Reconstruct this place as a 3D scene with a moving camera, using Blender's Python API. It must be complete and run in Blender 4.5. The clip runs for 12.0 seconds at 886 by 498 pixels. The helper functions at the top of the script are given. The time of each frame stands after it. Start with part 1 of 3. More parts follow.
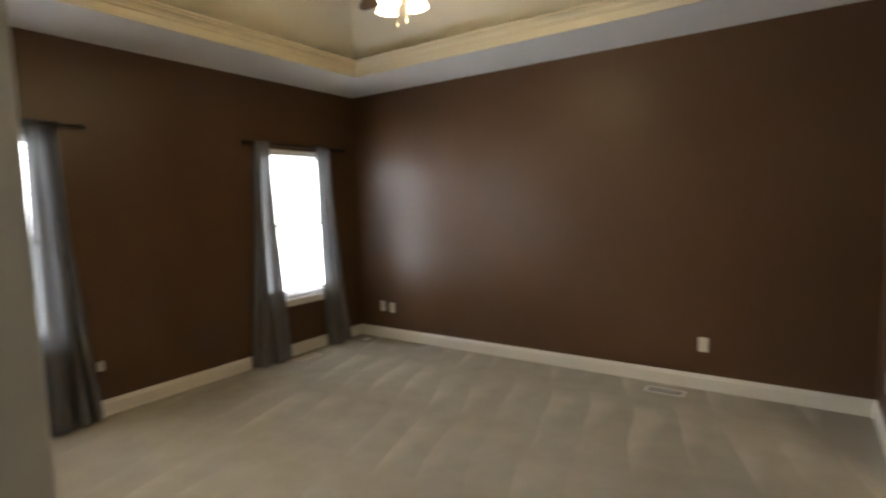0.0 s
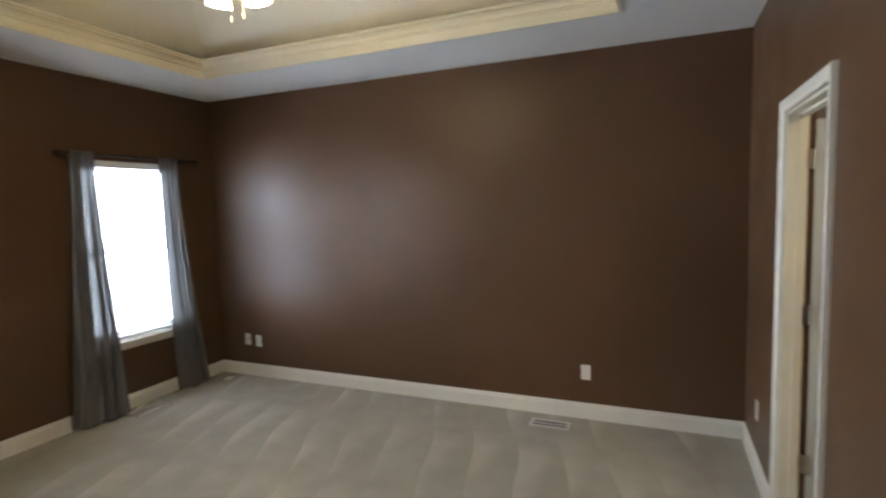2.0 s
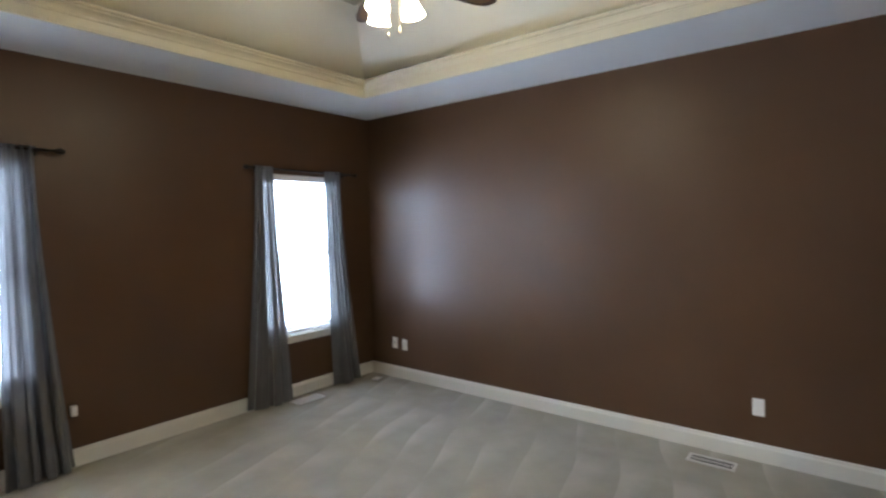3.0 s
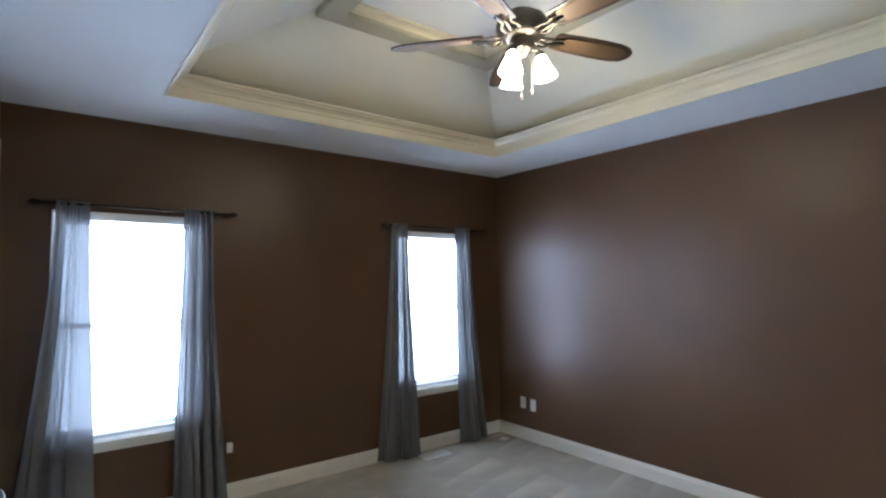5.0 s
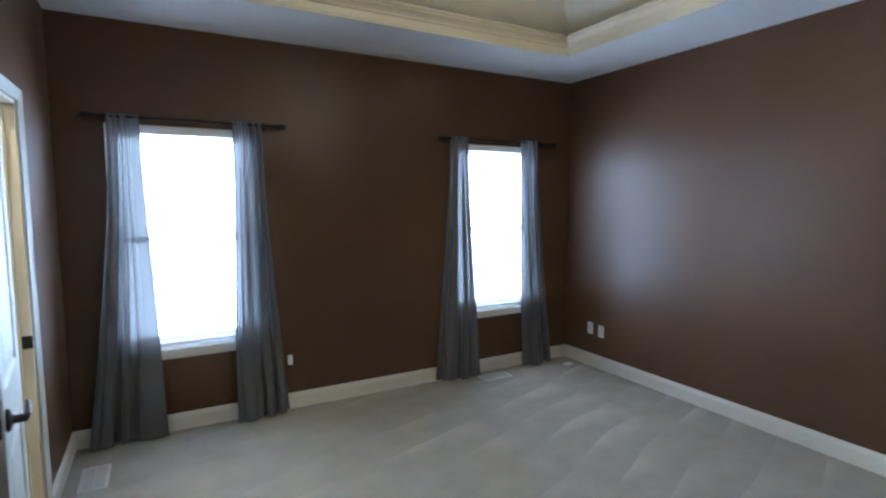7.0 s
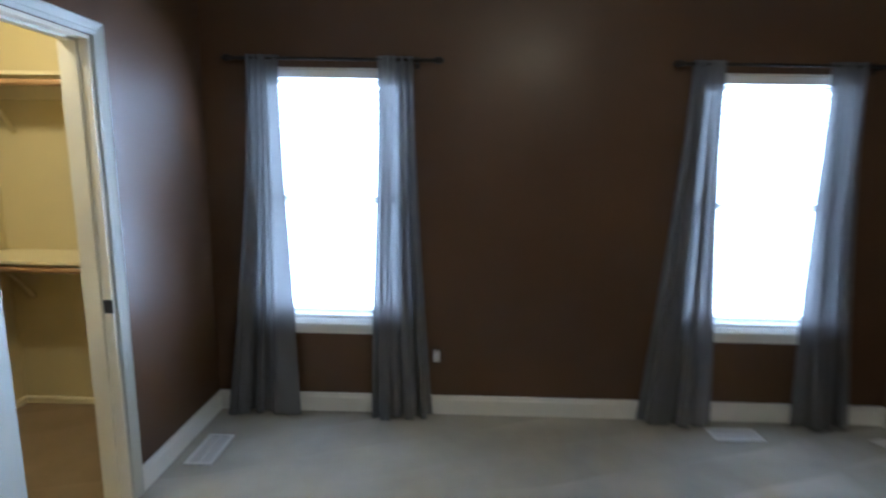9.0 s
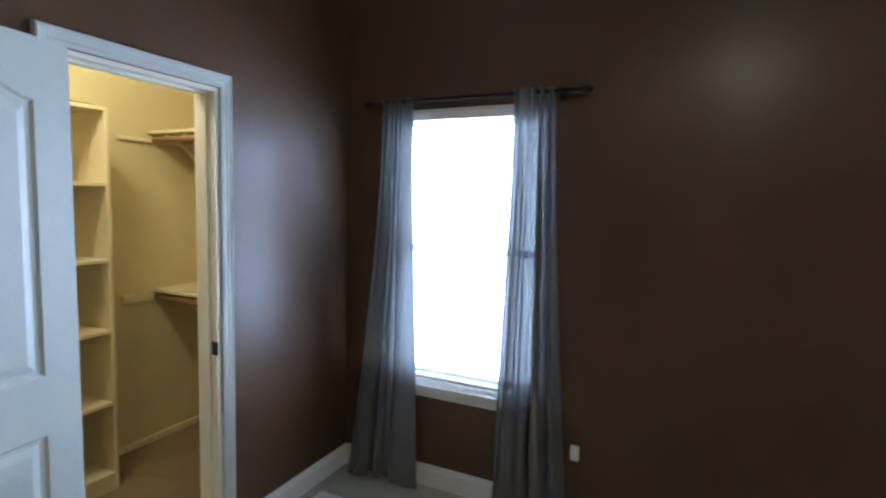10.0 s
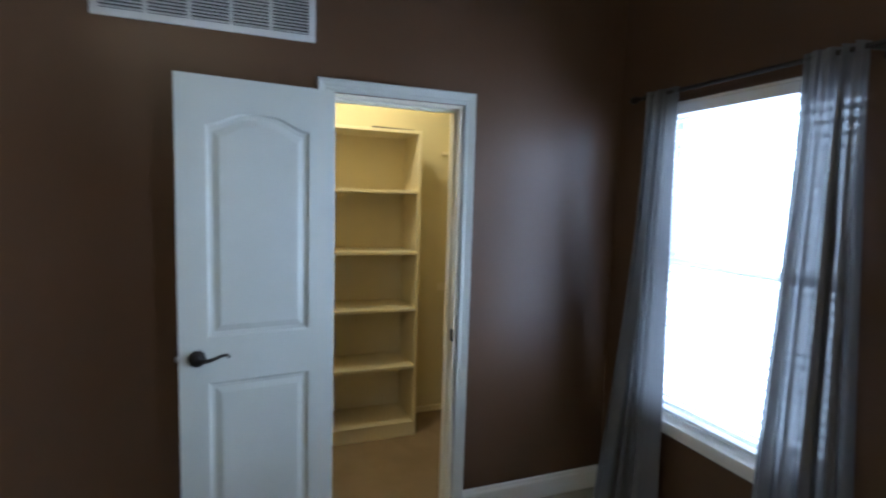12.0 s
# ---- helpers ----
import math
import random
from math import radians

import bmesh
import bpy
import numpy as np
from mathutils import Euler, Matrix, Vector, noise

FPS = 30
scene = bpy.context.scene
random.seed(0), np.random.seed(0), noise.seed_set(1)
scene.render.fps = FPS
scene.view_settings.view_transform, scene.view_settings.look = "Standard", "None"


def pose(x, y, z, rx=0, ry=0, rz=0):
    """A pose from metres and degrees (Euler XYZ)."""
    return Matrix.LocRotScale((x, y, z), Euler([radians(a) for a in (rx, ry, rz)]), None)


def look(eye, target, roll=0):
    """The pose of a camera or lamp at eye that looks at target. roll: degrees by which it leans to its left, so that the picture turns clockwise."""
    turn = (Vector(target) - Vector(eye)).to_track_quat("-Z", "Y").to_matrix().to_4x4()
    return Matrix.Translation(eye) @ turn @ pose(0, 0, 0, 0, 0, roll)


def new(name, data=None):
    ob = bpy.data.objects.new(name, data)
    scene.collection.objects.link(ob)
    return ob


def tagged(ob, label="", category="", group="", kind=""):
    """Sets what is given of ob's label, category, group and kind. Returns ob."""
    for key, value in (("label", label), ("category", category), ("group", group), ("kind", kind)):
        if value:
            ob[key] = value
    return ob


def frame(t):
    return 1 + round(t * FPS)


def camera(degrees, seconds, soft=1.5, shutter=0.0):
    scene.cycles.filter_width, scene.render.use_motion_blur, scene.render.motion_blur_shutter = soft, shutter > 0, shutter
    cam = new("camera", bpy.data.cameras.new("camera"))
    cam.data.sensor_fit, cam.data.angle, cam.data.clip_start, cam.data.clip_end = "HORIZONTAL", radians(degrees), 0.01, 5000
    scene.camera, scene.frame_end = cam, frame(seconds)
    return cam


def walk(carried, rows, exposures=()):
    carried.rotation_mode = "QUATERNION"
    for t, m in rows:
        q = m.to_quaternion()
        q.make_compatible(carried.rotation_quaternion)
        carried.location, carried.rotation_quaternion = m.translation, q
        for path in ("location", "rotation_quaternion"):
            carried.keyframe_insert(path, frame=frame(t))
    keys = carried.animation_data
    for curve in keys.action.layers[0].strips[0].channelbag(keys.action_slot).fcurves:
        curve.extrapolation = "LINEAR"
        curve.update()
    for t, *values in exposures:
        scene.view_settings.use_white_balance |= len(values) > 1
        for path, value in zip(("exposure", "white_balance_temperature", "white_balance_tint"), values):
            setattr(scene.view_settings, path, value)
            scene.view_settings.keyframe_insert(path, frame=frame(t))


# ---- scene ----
cam = camera(81.3, 12.0, soft=2.2, shutter=0.5)
PATH = [
    (0, (4.209, -0.233, 1.508), (3.075, 1.405, 1.33), -1.6),
    (0.5, (4.072, -0.158, 1.58), (3.378, 1.705, 1.358), -1.6),
    (1, (4.079, -0.031, 1.613), (3.527, 1.877, 1.375), -1.7),
    (1.5, (4.12, 0.12, 1.617), (3.544, 2.022, 1.394), -1.6),
    (2, (4.129, 0.225, 1.642), (3.354, 2.061, 1.472), -1.6),
    (2.5, (4.106, 0.258, 1.624), (3.059, 1.956, 1.485), -1.3),
    (3, (4.105, 0.267, 1.584), (2.855, 1.825, 1.491), -1.1),
    (3.5, (4.081, 0.224, 1.604), (2.727, 1.695, 1.616), -1.0),
    (3.7, (4.098, 0.228, 1.596), (2.705, 1.662, 1.654), -1.0),
    (5.3, (4.071, 0.284, 1.607), (2.448, 1.448, 1.704), -0.3),
    (5.5, (4.066, 0.305, 1.608), (2.417, 1.435, 1.684), -0.2),
    (6, (4.038, 0.34, 1.582), (2.345, 1.405, 1.598), -0.3),
    (6.5, (4.012, 0.41, 1.555), (2.286, 1.419, 1.48), -0.1),
    (6.7, (3.978, 0.439, 1.578), (2.25, 1.437, 1.437), -0.1),
    (8.3, (3.472, 1.248, 1.574), (1.616, 1.899, 1.21), 0.1),
    (8.5, (3.365, 1.3, 1.578), (1.466, 1.795, 1.193), 0.5),
    (9, (3.03, 1.448, 1.574), (1.059, 1.411, 1.232), 1.0),
    (9.5, (2.711, 1.617, 1.591), (0.782, 1.153, 1.335), 1.1),
    (10, (2.487, 1.797, 1.577), (0.686, 0.945, 1.402), 1.4),
    (10.5, (2.361, 1.972, 1.577), (0.757, 0.789, 1.404), 1.6),
    (11, (2.19, 2.09, 1.587), (0.82, 0.648, 1.378), 1.7),
    (11.5, (1.959, 2.149, 1.589), (0.891, 0.468, 1.403), 1.7),
    (12, (1.888, 2.28, 1.595), (1.163, 0.426, 1.402), 1.7),
]
EXPOSURES = [(0.0, 0.14, 6700, 11), (0.6, 0.20, 6750, 11), (1.5, 0.36, 6300, 10), (2.5, 0.52, 5500, 10), (3.7, 0.53, 5150, 10), (5.5, 0.43, 4870, 10), (6.7, 0.39, 4820, 8), (8.3, 0.27, 4600, 7), (9.5, 0.10, 4790, 9), (11.0, -0.09, 4810, 8), (12.0, -0.26, 4820, 8)]
walk(cam, [(t, look(eye, target, roll)) for t, eye, target, roll in PATH], EXPOSURES)

# room: inner faces of the walls, the ceiling and the tray in it
W, E, S, N, CEIL = 0.0, 4.668, 0.0, 4.126, 2.715
TRAY = (0.722, 3.915, 0.775, 3.43)
RING = (1.36, 3.277, 1.445, 2.755)
TOP = 3.17
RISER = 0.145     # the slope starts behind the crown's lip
OUT = 3.40
WINDOWS = ((0.268, 1.172), (2.845, 3.715))
SILL, HEAD, MEET = 0.578, 2.075, 1.325
FAN, FAN_Z = (2.325, 2.11), 2.83

# ---------------------------------------------------------------- light
world = bpy.data.worlds.new("sky")
scene.world = world
world.use_nodes = True
wn = world.node_tree
sky = wn.nodes.new("ShaderNodeTexSky")
sky.sky_type, sky.sun_disc = "NISHITA", False
sky.sun_elevation, sky.sun_rotation = radians(42), radians(60)
wn.nodes["Background"].inputs[1].default_value = 0.12
wn.links.new(sky.outputs[0], wn.nodes["Background"].inputs[0])

sun = new("sun", bpy.data.lights.new("sun", "SUN"))
sun.data.energy, sun.data.angle, sun.data.color = 1.0, radians(12), (1.0, 0.95, 0.88)
sun.matrix_world = look((10, 6, 10), (0, 0, 0))


def lamp(name, kind, place, watts, colour, radius=0.04):
    ob = new(name, bpy.data.lights.new(name, kind))
    ob.data.energy, ob.data.color = watts, colour
    if kind == "POINT":
        ob.data.shadow_soft_size = radius
    ob.location = place
    return ob


WINDOW_WATTS, BULB_WATTS, CLOSET_WATTS, BATH_WATTS, HALL_WATTS = 98, 5.0, 31, 30, 6
for y0, y1 in WINDOWS:
    day = lamp("window_daylight", "AREA", (0, 0, 0), WINDOW_WATTS, (0.88, 0.94, 1.0))
    day.data.shape, day.data.size, day.data.size_y = "RECTANGLE", 1.1, 1.66
    day.matrix_world = look((-0.19, (y0 + y1) / 2, 1.325), (3, (y0 + y1) / 2, 1.325))


# ---------------------------------------------------------------- materials
def material(name, colour, rough=0.5, metal=0.0, spec=0.5):
    m = bpy.data.materials.new(name)
    m.use_nodes = True
    b = m.node_tree.nodes["Principled BSDF"]
    b.inputs["Base Color"].default_value = (*colour, 1)
    b.inputs["Roughness"].default_value = rough
    b.inputs["Metallic"].default_value = metal
    b.inputs["Specular IOR Level"].default_value = spec
    return m


def bsdf(m):
    return m.node_tree.nodes["Principled BSDF"]


def mathnode(m, op, a, b=None, c=None):
    n = m.node_tree.nodes.new("ShaderNodeMath")
    n.operation = op
    for i, v in enumerate((a, b, c)):
        if v is None:
            continue
        if isinstance(v, (int, float)):
            n.inputs[i].default_value = v
        else:
            m.node_tree.links.new(v, n.inputs[i])
    return n.outputs[0]


def noise_of(m, scale, detail=3.0, rough=0.55, stretch=(1, 1, 1)):
    t = m.node_tree
    co = t.nodes.new("ShaderNodeTexCoord")
    mp = t.nodes.new("ShaderNodeMapping")
    mp.inputs["Scale"].default_value = stretch
    t.links.new(co.outputs["Object"], mp.inputs["Vector"])
    n = t.nodes.new("ShaderNodeTexNoise")
    n.inputs["Scale"].default_value, n.inputs["Detail"].default_value = scale, detail
    n.inputs["Roughness"].default_value = rough
    t.links.new(mp.outputs[0], n.inputs["Vector"])
    return n.outputs["Fac"]


def vary(m, fac, dark, light, lo=0.3, hi=0.7):
    """Base colour between two colours by a factor."""
    t = m.node_tree
    r = t.nodes.new("ShaderNodeValToRGB")
    r.color_ramp.elements[0].position, r.color_ramp.elements[1].position = lo, hi
    r.color_ramp.elements[0].color, r.color_ramp.elements[1].color = (*dark, 1), (*light, 1)
    t.links.new(fac, r.inputs[0])
    t.links.new(r.outputs[0], bsdf(m).inputs["Base Color"])
    return r.outputs[0]


def bump(m, fac, strength, distance=0.002):
    t = m.node_tree
    b = t.nodes.new("ShaderNodeBump")
    b.inputs["Strength"].default_value, b.inputs["Distance"].default_value = strength, distance
    t.links.new(fac, b.inputs["Height"])
    t.links.new(b.outputs[0], bsdf(m).inputs["Normal"])


def rough_by(m, fac, lo, hi):
    t = m.node_tree
    r = t.nodes.new("ShaderNodeMapRange")
    r.inputs["From Min"].default_value, r.inputs["From Max"].default_value = 0.3, 0.7
    r.inputs["To Min"].default_value, r.inputs["To Max"].default_value = lo, hi
    t.links.new(fac, r.inputs["Value"])
    t.links.new(r.outputs[0], bsdf(m).inputs["Roughness"])


def painted(name, dark, light, rough, grain=180, relief=0.12, spec=0.5, patch=1.3):
    m = material(name, light, rough, spec=spec)
    vary(m, noise_of(m, patch, 4), dark, light)
    rough_by(m, noise_of(m, 4.2, 6), rough - 0.06, rough + 0.08)
    bump(m, noise_of(m, grain, 2), relief, 0.001)
    return m


BROWN = painted("brown_satin_wall_paint", (0.092, 0.0502, 0.0252), (0.108, 0.0590, 0.0297), 0.37, 240, 0.08, 0.35)
rough_by(BROWN, noise_of(BROWN, 2.6, 5, 0.5), 0.32, 0.43)
CEILING = painted("flat_white_ceiling_paint", (0.84, 0.84, 0.835), (0.88, 0.88, 0.875), 0.85, 260, 0.2, 0.3)
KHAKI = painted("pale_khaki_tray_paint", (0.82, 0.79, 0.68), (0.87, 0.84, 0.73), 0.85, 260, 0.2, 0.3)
TAN = painted("tan_beam_paint", (0.47, 0.43, 0.31), (0.53, 0.49, 0.36), 0.7, 220, 0.15)
TRIM = painted("white_semigloss_trim_paint", (0.74, 0.72, 0.655), (0.80, 0.78, 0.72), 0.33, 60, 0.03)
CREAM = painted("cream_semigloss_moulding_paint", (0.76, 0.69, 0.515), (0.82, 0.75, 0.565), 0.35, 60, 0.03)
# white jambs, with the warm lamplight on them put into the base colour
WARM_LIT_JAMB = painted("warm_lit_white_jamb_paint", (0.72, 0.67, 0.54), (0.78, 0.73, 0.60), 0.35, 60, 0.03)
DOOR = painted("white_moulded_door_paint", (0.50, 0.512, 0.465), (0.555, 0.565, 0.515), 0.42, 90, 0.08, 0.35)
CLOSET = painted("tan_closet_wall_paint", (0.58, 0.495, 0.26), (0.64, 0.545, 0.29), 0.6, 220, 0.15)
SHELF = painted("cream_shelf_paint", (0.68, 0.59, 0.36), (0.74, 0.65, 0.41), 0.4, 60, 0.03)
HALL = painted("greige_hall_wall_paint", (0.50, 0.50, 0.44), (0.55, 0.55, 0.48), 0.6, 220, 0.15)
PLASTIC = painted("white_plastic", (0.78, 0.77, 0.74), (0.82, 0.81, 0.78), 0.4, 30, 0.01)
SLAT = painted("white_blind_slat", (0.80, 0.80, 0.80), (0.85, 0.85, 0.85), 0.4, 30, 0.01)
VINYL = painted("white_vinyl_frame", (0.80, 0.80, 0.80), (0.84, 0.84, 0.84), 0.35, 30, 0.01)
BRONZE = painted("oil_rubbed_bronze", (0.020, 0.017, 0.015), (0.040, 0.034, 0.030), 0.48, 80, 0.05)
bsdf(BRONZE).inputs["Metallic"].default_value = 0.5
NICKEL = painted("brushed_nickel_hinge", (0.40, 0.36, 0.30), (0.50, 0.46, 0.39), 0.35, 120, 0.05)
bsdf(NICKEL).inputs["Metallic"].default_value = 1.0
DARK = material("dark_slot", (0.015, 0.015, 0.015), 0.8)
GREY = material("grey_metal_damper", (0.52, 0.52, 0.51), 0.5)
GRATE = painted("white_metal_grate", (0.66, 0.66, 0.64), (0.74, 0.74, 0.72), 0.4, 60, 0.02)


def carpet(name, dark, light):
    m = material(name, light, 0.95, spec=0.1)
    t = m.node_tree
    co = t.nodes.new("ShaderNodeTexCoord")
    sp = t.nodes.new("ShaderNodeSeparateXYZ")
    t.links.new(co.outputs["Object"], sp.inputs[0])
    x, y = sp.outputs[0], sp.outputs[1]
    big = noise_of(m, 0.7, 1)
    mid = noise_of(m, 4.5, 4)
    fine = noise_of(m, 330, 2)
    # vacuum strokes: columns of wedges, each a nap laid one way, started at random
    u = mathnode(m, "ADD", mathnode(m, "MULTIPLY", y, 0.32), mathnode(m, "ADD", x, mathnode(m, "MULTIPLY", big, 0.35)))
    u = mathnode(m, "DIVIDE", u, 0.30)
    pick = t.nodes.new("ShaderNodeTexWhiteNoise")
    pick.noise_dimensions = "1D"
    t.links.new(mathnode(m, "FLOOR", u), pick.inputs["W"])
    saw = mathnode(m, "FRACT", u)
    start = mathnode(m, "ADD", mathnode(m, "MULTIPLY", big, 0.6), mathnode(m, "MULTIPLY", pick.outputs["Value"], 0.30))
    row = mathnode(m, "FRACT", mathnode(m, "DIVIDE", mathnode(m, "ADD", y, start), 1.02))
    wedge = mathnode(m, "SMOOTH_MIN", mathnode(m, "MULTIPLY", mathnode(m, "SUBTRACT", mathnode(m, "MULTIPLY", row, 0.95), saw), 2.3), 1.0, 0.3)
    wedge = mathnode(m, "MULTIPLY", mathnode(m, "MAXIMUM", wedge, 0.0), mathnode(m, "SUBTRACT", 1.0, mathnode(m, "POWER", row, 4.0)))
    wedge = mathnode(m, "MULTIPLY", wedge, mathnode(m, "ADD", 0.35, mathnode(m, "MULTIPLY", 0.65, pick.outputs["Value"])))
    # strokes gain contrast northwards: grazing window light put into the colour
    far = mathnode(m, "ADD", 0.35, mathnode(m, "MULTIPLY", 0.65, mathnode(m, "MINIMUM", 1.0, mathnode(m, "MAXIMUM", 0.0, mathnode(m, "SUBTRACT", mathnode(m, "MULTIPLY", y, 0.7), 1.0)))))
    f = mathnode(m, "ADD", mathnode(m, "MULTIPLY", wedge, mathnode(m, "MULTIPLY", mathnode(m, "MULTIPLY", mathnode(m, "MAXIMUM", 0.0, mathnode(m, "SUBTRACT", noise_of(m, 1.6, 2), 0.28)), far), 1.9)), mathnode(m, "ADD", mathnode(m, "MULTIPLY", mid, 0.45), mathnode(m, "MULTIPLY", fine, 0.35)))
    vary(m, f, dark, light, 0.24, 0.78)
    bump(m, fine, 0.6, 0.006)
    return m


CARPET = carpet("beige_cut_pile_carpet", (0.355, 0.337, 0.285), (0.525, 0.507, 0.445))
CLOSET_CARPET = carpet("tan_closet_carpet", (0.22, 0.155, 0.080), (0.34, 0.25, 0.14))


def glowing(name, colour, strength):
    m = material(name, (0.9, 0.88, 0.82), 0.3)
    bsdf(m).inputs["Emission Color"].default_value = (*colour, 1)
    bsdf(m).inputs["Emission Strength"].default_value = strength
    return m


def glass():
    m = material("window_glass", (1, 1, 1), 0.0)
    bsdf(m).inputs["Transmission Weight"].default_value = 1.0
    bsdf(m).inputs["IOR"].default_value = 1.45
    return m


GLASS = glass()


# ---------------------------------------------------------------- mesh helpers
def link_mesh(name, bm, mat, smooth=False):
    me = bpy.data.meshes.new(name)
    bmesh.ops.recalc_face_normals(bm, faces=bm.faces)
    bm.to_mesh(me)
    bm.free()
    if mat:
        me.materials.append(mat)
    if smooth:
        for p in me.polygons:
            p.use_smooth = True
    return new(name, me)


def part(name, bm, mat, parent=None, label="", smooth=False):
    ob = link_mesh(name, bm, mat, smooth)
    if parent:
        ob.parent = parent
    if label:
        tagged(ob, label)
    return ob


def structure(name, bm, mat, label, category, parent=None):
    return tagged(part(name, bm, mat, parent), label, category, kind="structure")


def thing(name, m, label, category, group=""):
    ob = new(name)
    ob.empty_display_size = 0.1
    ob.matrix_world = m
    return tagged(ob, label, category, group)


def boxes(*spans, bevel=0.0, bm=None):
    """Boxes (x0, x1, y0, y1, z0, z1) in one bmesh, edges rounded by bevel."""
    bm = bm or bmesh.new()
    for x0, x1, y0, y1, z0, z1 in spans:
        made = bmesh.ops.create_cube(bm, size=1.0)["verts"]
        for v in made:
            v.co = Vector(((x0 + x1) / 2 + v.co.x * (x1 - x0), (y0 + y1) / 2 + v.co.y * (y1 - y0), (z0 + z1) / 2 + v.co.z * (z1 - z0)))
        if bevel:
            edges = {e for v in made for e in v.link_edges}
            bmesh.ops.bevel(bm, geom=list(edges), offset=bevel, segments=2, affect="EDGES", profile=0.5)
    return bm


def wall(axis, a0, a1, u0, u1, z0, z1, holes=()):
    """A wall of thickness a0..a1 across axis, from u0 to u1, with holes (ua, ub, za, zb) through it."""
    us = sorted({u0, u1, *(h[0] for h in holes), *(h[1] for h in holes)})
    zs = sorted({z0, z1, *(h[2] for h in holes), *(h[3] for h in holes)})
    us, zs = [u for u in us if u0 <= u <= u1], [z for z in zs if z0 <= z <= z1]
    bm, cache = bmesh.new(), {}

    def vert(a, u, z):
        key = (a, u, z)
        if key not in cache:
            cache[key] = bm.verts.new((a, u, z) if axis == "x" else (u, a, z))
        return cache[key]

    def solid(i, k):
        if not (0 <= i < len(us) - 1 and 0 <= k < len(zs) - 1):
            return False
        cu, cz = (us[i] + us[i + 1]) / 2, (zs[k] + zs[k + 1]) / 2
        return not any(h[0] < cu < h[1] and h[2] < cz < h[3] for h in holes)

    for i in range(len(us) - 1):
        for k in range(len(zs) - 1):
            if not solid(i, k):
                continue
            ua, ub, za, zb = us[i], us[i + 1], zs[k], zs[k + 1]
            for a in (a0, a1):
                bm.faces.new([vert(a, ua, za), vert(a, ub, za), vert(a, ub, zb), vert(a, ua, zb)])
            for (di, dk), (p, q) in {(-1, 0): ((ua, za), (ua, zb)), (1, 0): ((ub, za), (ub, zb)), (0, -1): ((ua, za), (ub, za)), (0, 1): ((ua, zb), (ub, zb))}.items():
                if not solid(i + di, k + dk):
                    bm.faces.new([vert(a0, *p), vert(a1, *p), vert(a1, *q), vert(a0, *q)])
    return bm


def sweep(profile, path, closed=False, bm=None):
    """Sweeps a profile of (outward, z) along a plan path of (x, y), mitred; outward is to the right of the way."""
    bm = bm or bmesh.new()
    n = len(path)
    rings = []
    for i, p in enumerate(path):
        p = Vector(p)
        before = Vector(path[i - 1]) if i or closed else None
        after = Vector(path[(i + 1) % n]) if i < n - 1 or closed else None
        d0 = (p - before).normalized() if before is not None else (after - p).normalized()
        d1 = (after - p).normalized() if after is not None else d0
        n0, n1 = Vector((d0.y, -d0.x)), Vector((d1.y, -d1.x))
        mid = (n0 + n1) / (1 + n0.dot(n1))
        rings.append([bm.verts.new((p.x + mid.x * d, p.y + mid.y * d, z)) for d, z in profile])
    m = len(profile)
    for i in range(n if closed else n - 1):
        a, b = rings[i], rings[(i + 1) % n]
        for k in range(m):
            bm.faces.new([a[k], a[(k + 1) % m], b[(k + 1) % m], b[k]])
    if not closed:
        bm.faces.new(rings[0])
        bm.faces.new(rings[-1])
    return bm


def lathe(profile, steps=20, bm=None, m=Matrix()):
    """Turns a profile of (radius, z) round z; radius 0 closes it."""
    bm = bm or bmesh.new()
    rings = []
    for r, z in profile:
        if r <= 0:
            rings.append([bm.verts.new(m @ Vector((0, 0, z)))])
        else:
            rings.append([bm.verts.new(m @ Vector((r * math.cos(a), r * math.sin(a), z))) for a in (i * math.tau / steps for i in range(steps))])
    for a, b in zip(rings, rings[1:]):
        for i in range(steps):
            j = (i + 1) % steps
            if len(a) == 1 and len(b) == 1:
                continue
            if len(a) == 1:
                bm.faces.new([a[0], b[i], b[j]])
            elif len(b) == 1:
                bm.faces.new([a[i], a[j], b[0]])
            else:
                bm.faces.new([a[i], a[j], b[j], b[i]])
    return bm


def tube(points, radius, steps=8, bm=None):
    """A round bar through points; radius a number or one for each point."""
    bm = bm or bmesh.new()
    pts = [Vector(p) for p in points]
    radii = radius if isinstance(radius, (list, tuple)) else [radius] * len(pts)
    rings = []
    for i, p in enumerate(pts):
        d = (pts[min(i + 1, len(pts) - 1)] - pts[max(i - 1, 0)]).normalized()
        q = d.to_track_quat("Z", "Y")
        rings.append([bm.verts.new(p + q @ Vector((radii[i] * math.cos(a), radii[i] * math.sin(a), 0))) for a in (k * math.tau / steps for k in range(steps))])
    for a, b in zip(rings, rings[1:]):
        for i in range(steps):
            bm.faces.new([a[i], a[(i + 1) % steps], b[(i + 1) % steps], b[i]])
    bm.faces.new(rings[0])
    bm.faces.new(rings[-1])
    return bm


# ---------------------------------------------------------------- setting
ED = (2.404, 3.081, 2.024)      # east door: y0, y1, head
CD = (0.915, 1.531, 2.032)      # closet door: x0, x1, head
EN = (3.395, 4.52, 2.08)      # entry opening
CLO = (0.0, 2.42, -1.25)     # closet: x0, x1, back
HALLB = (2.54, 4.80, -2.3)

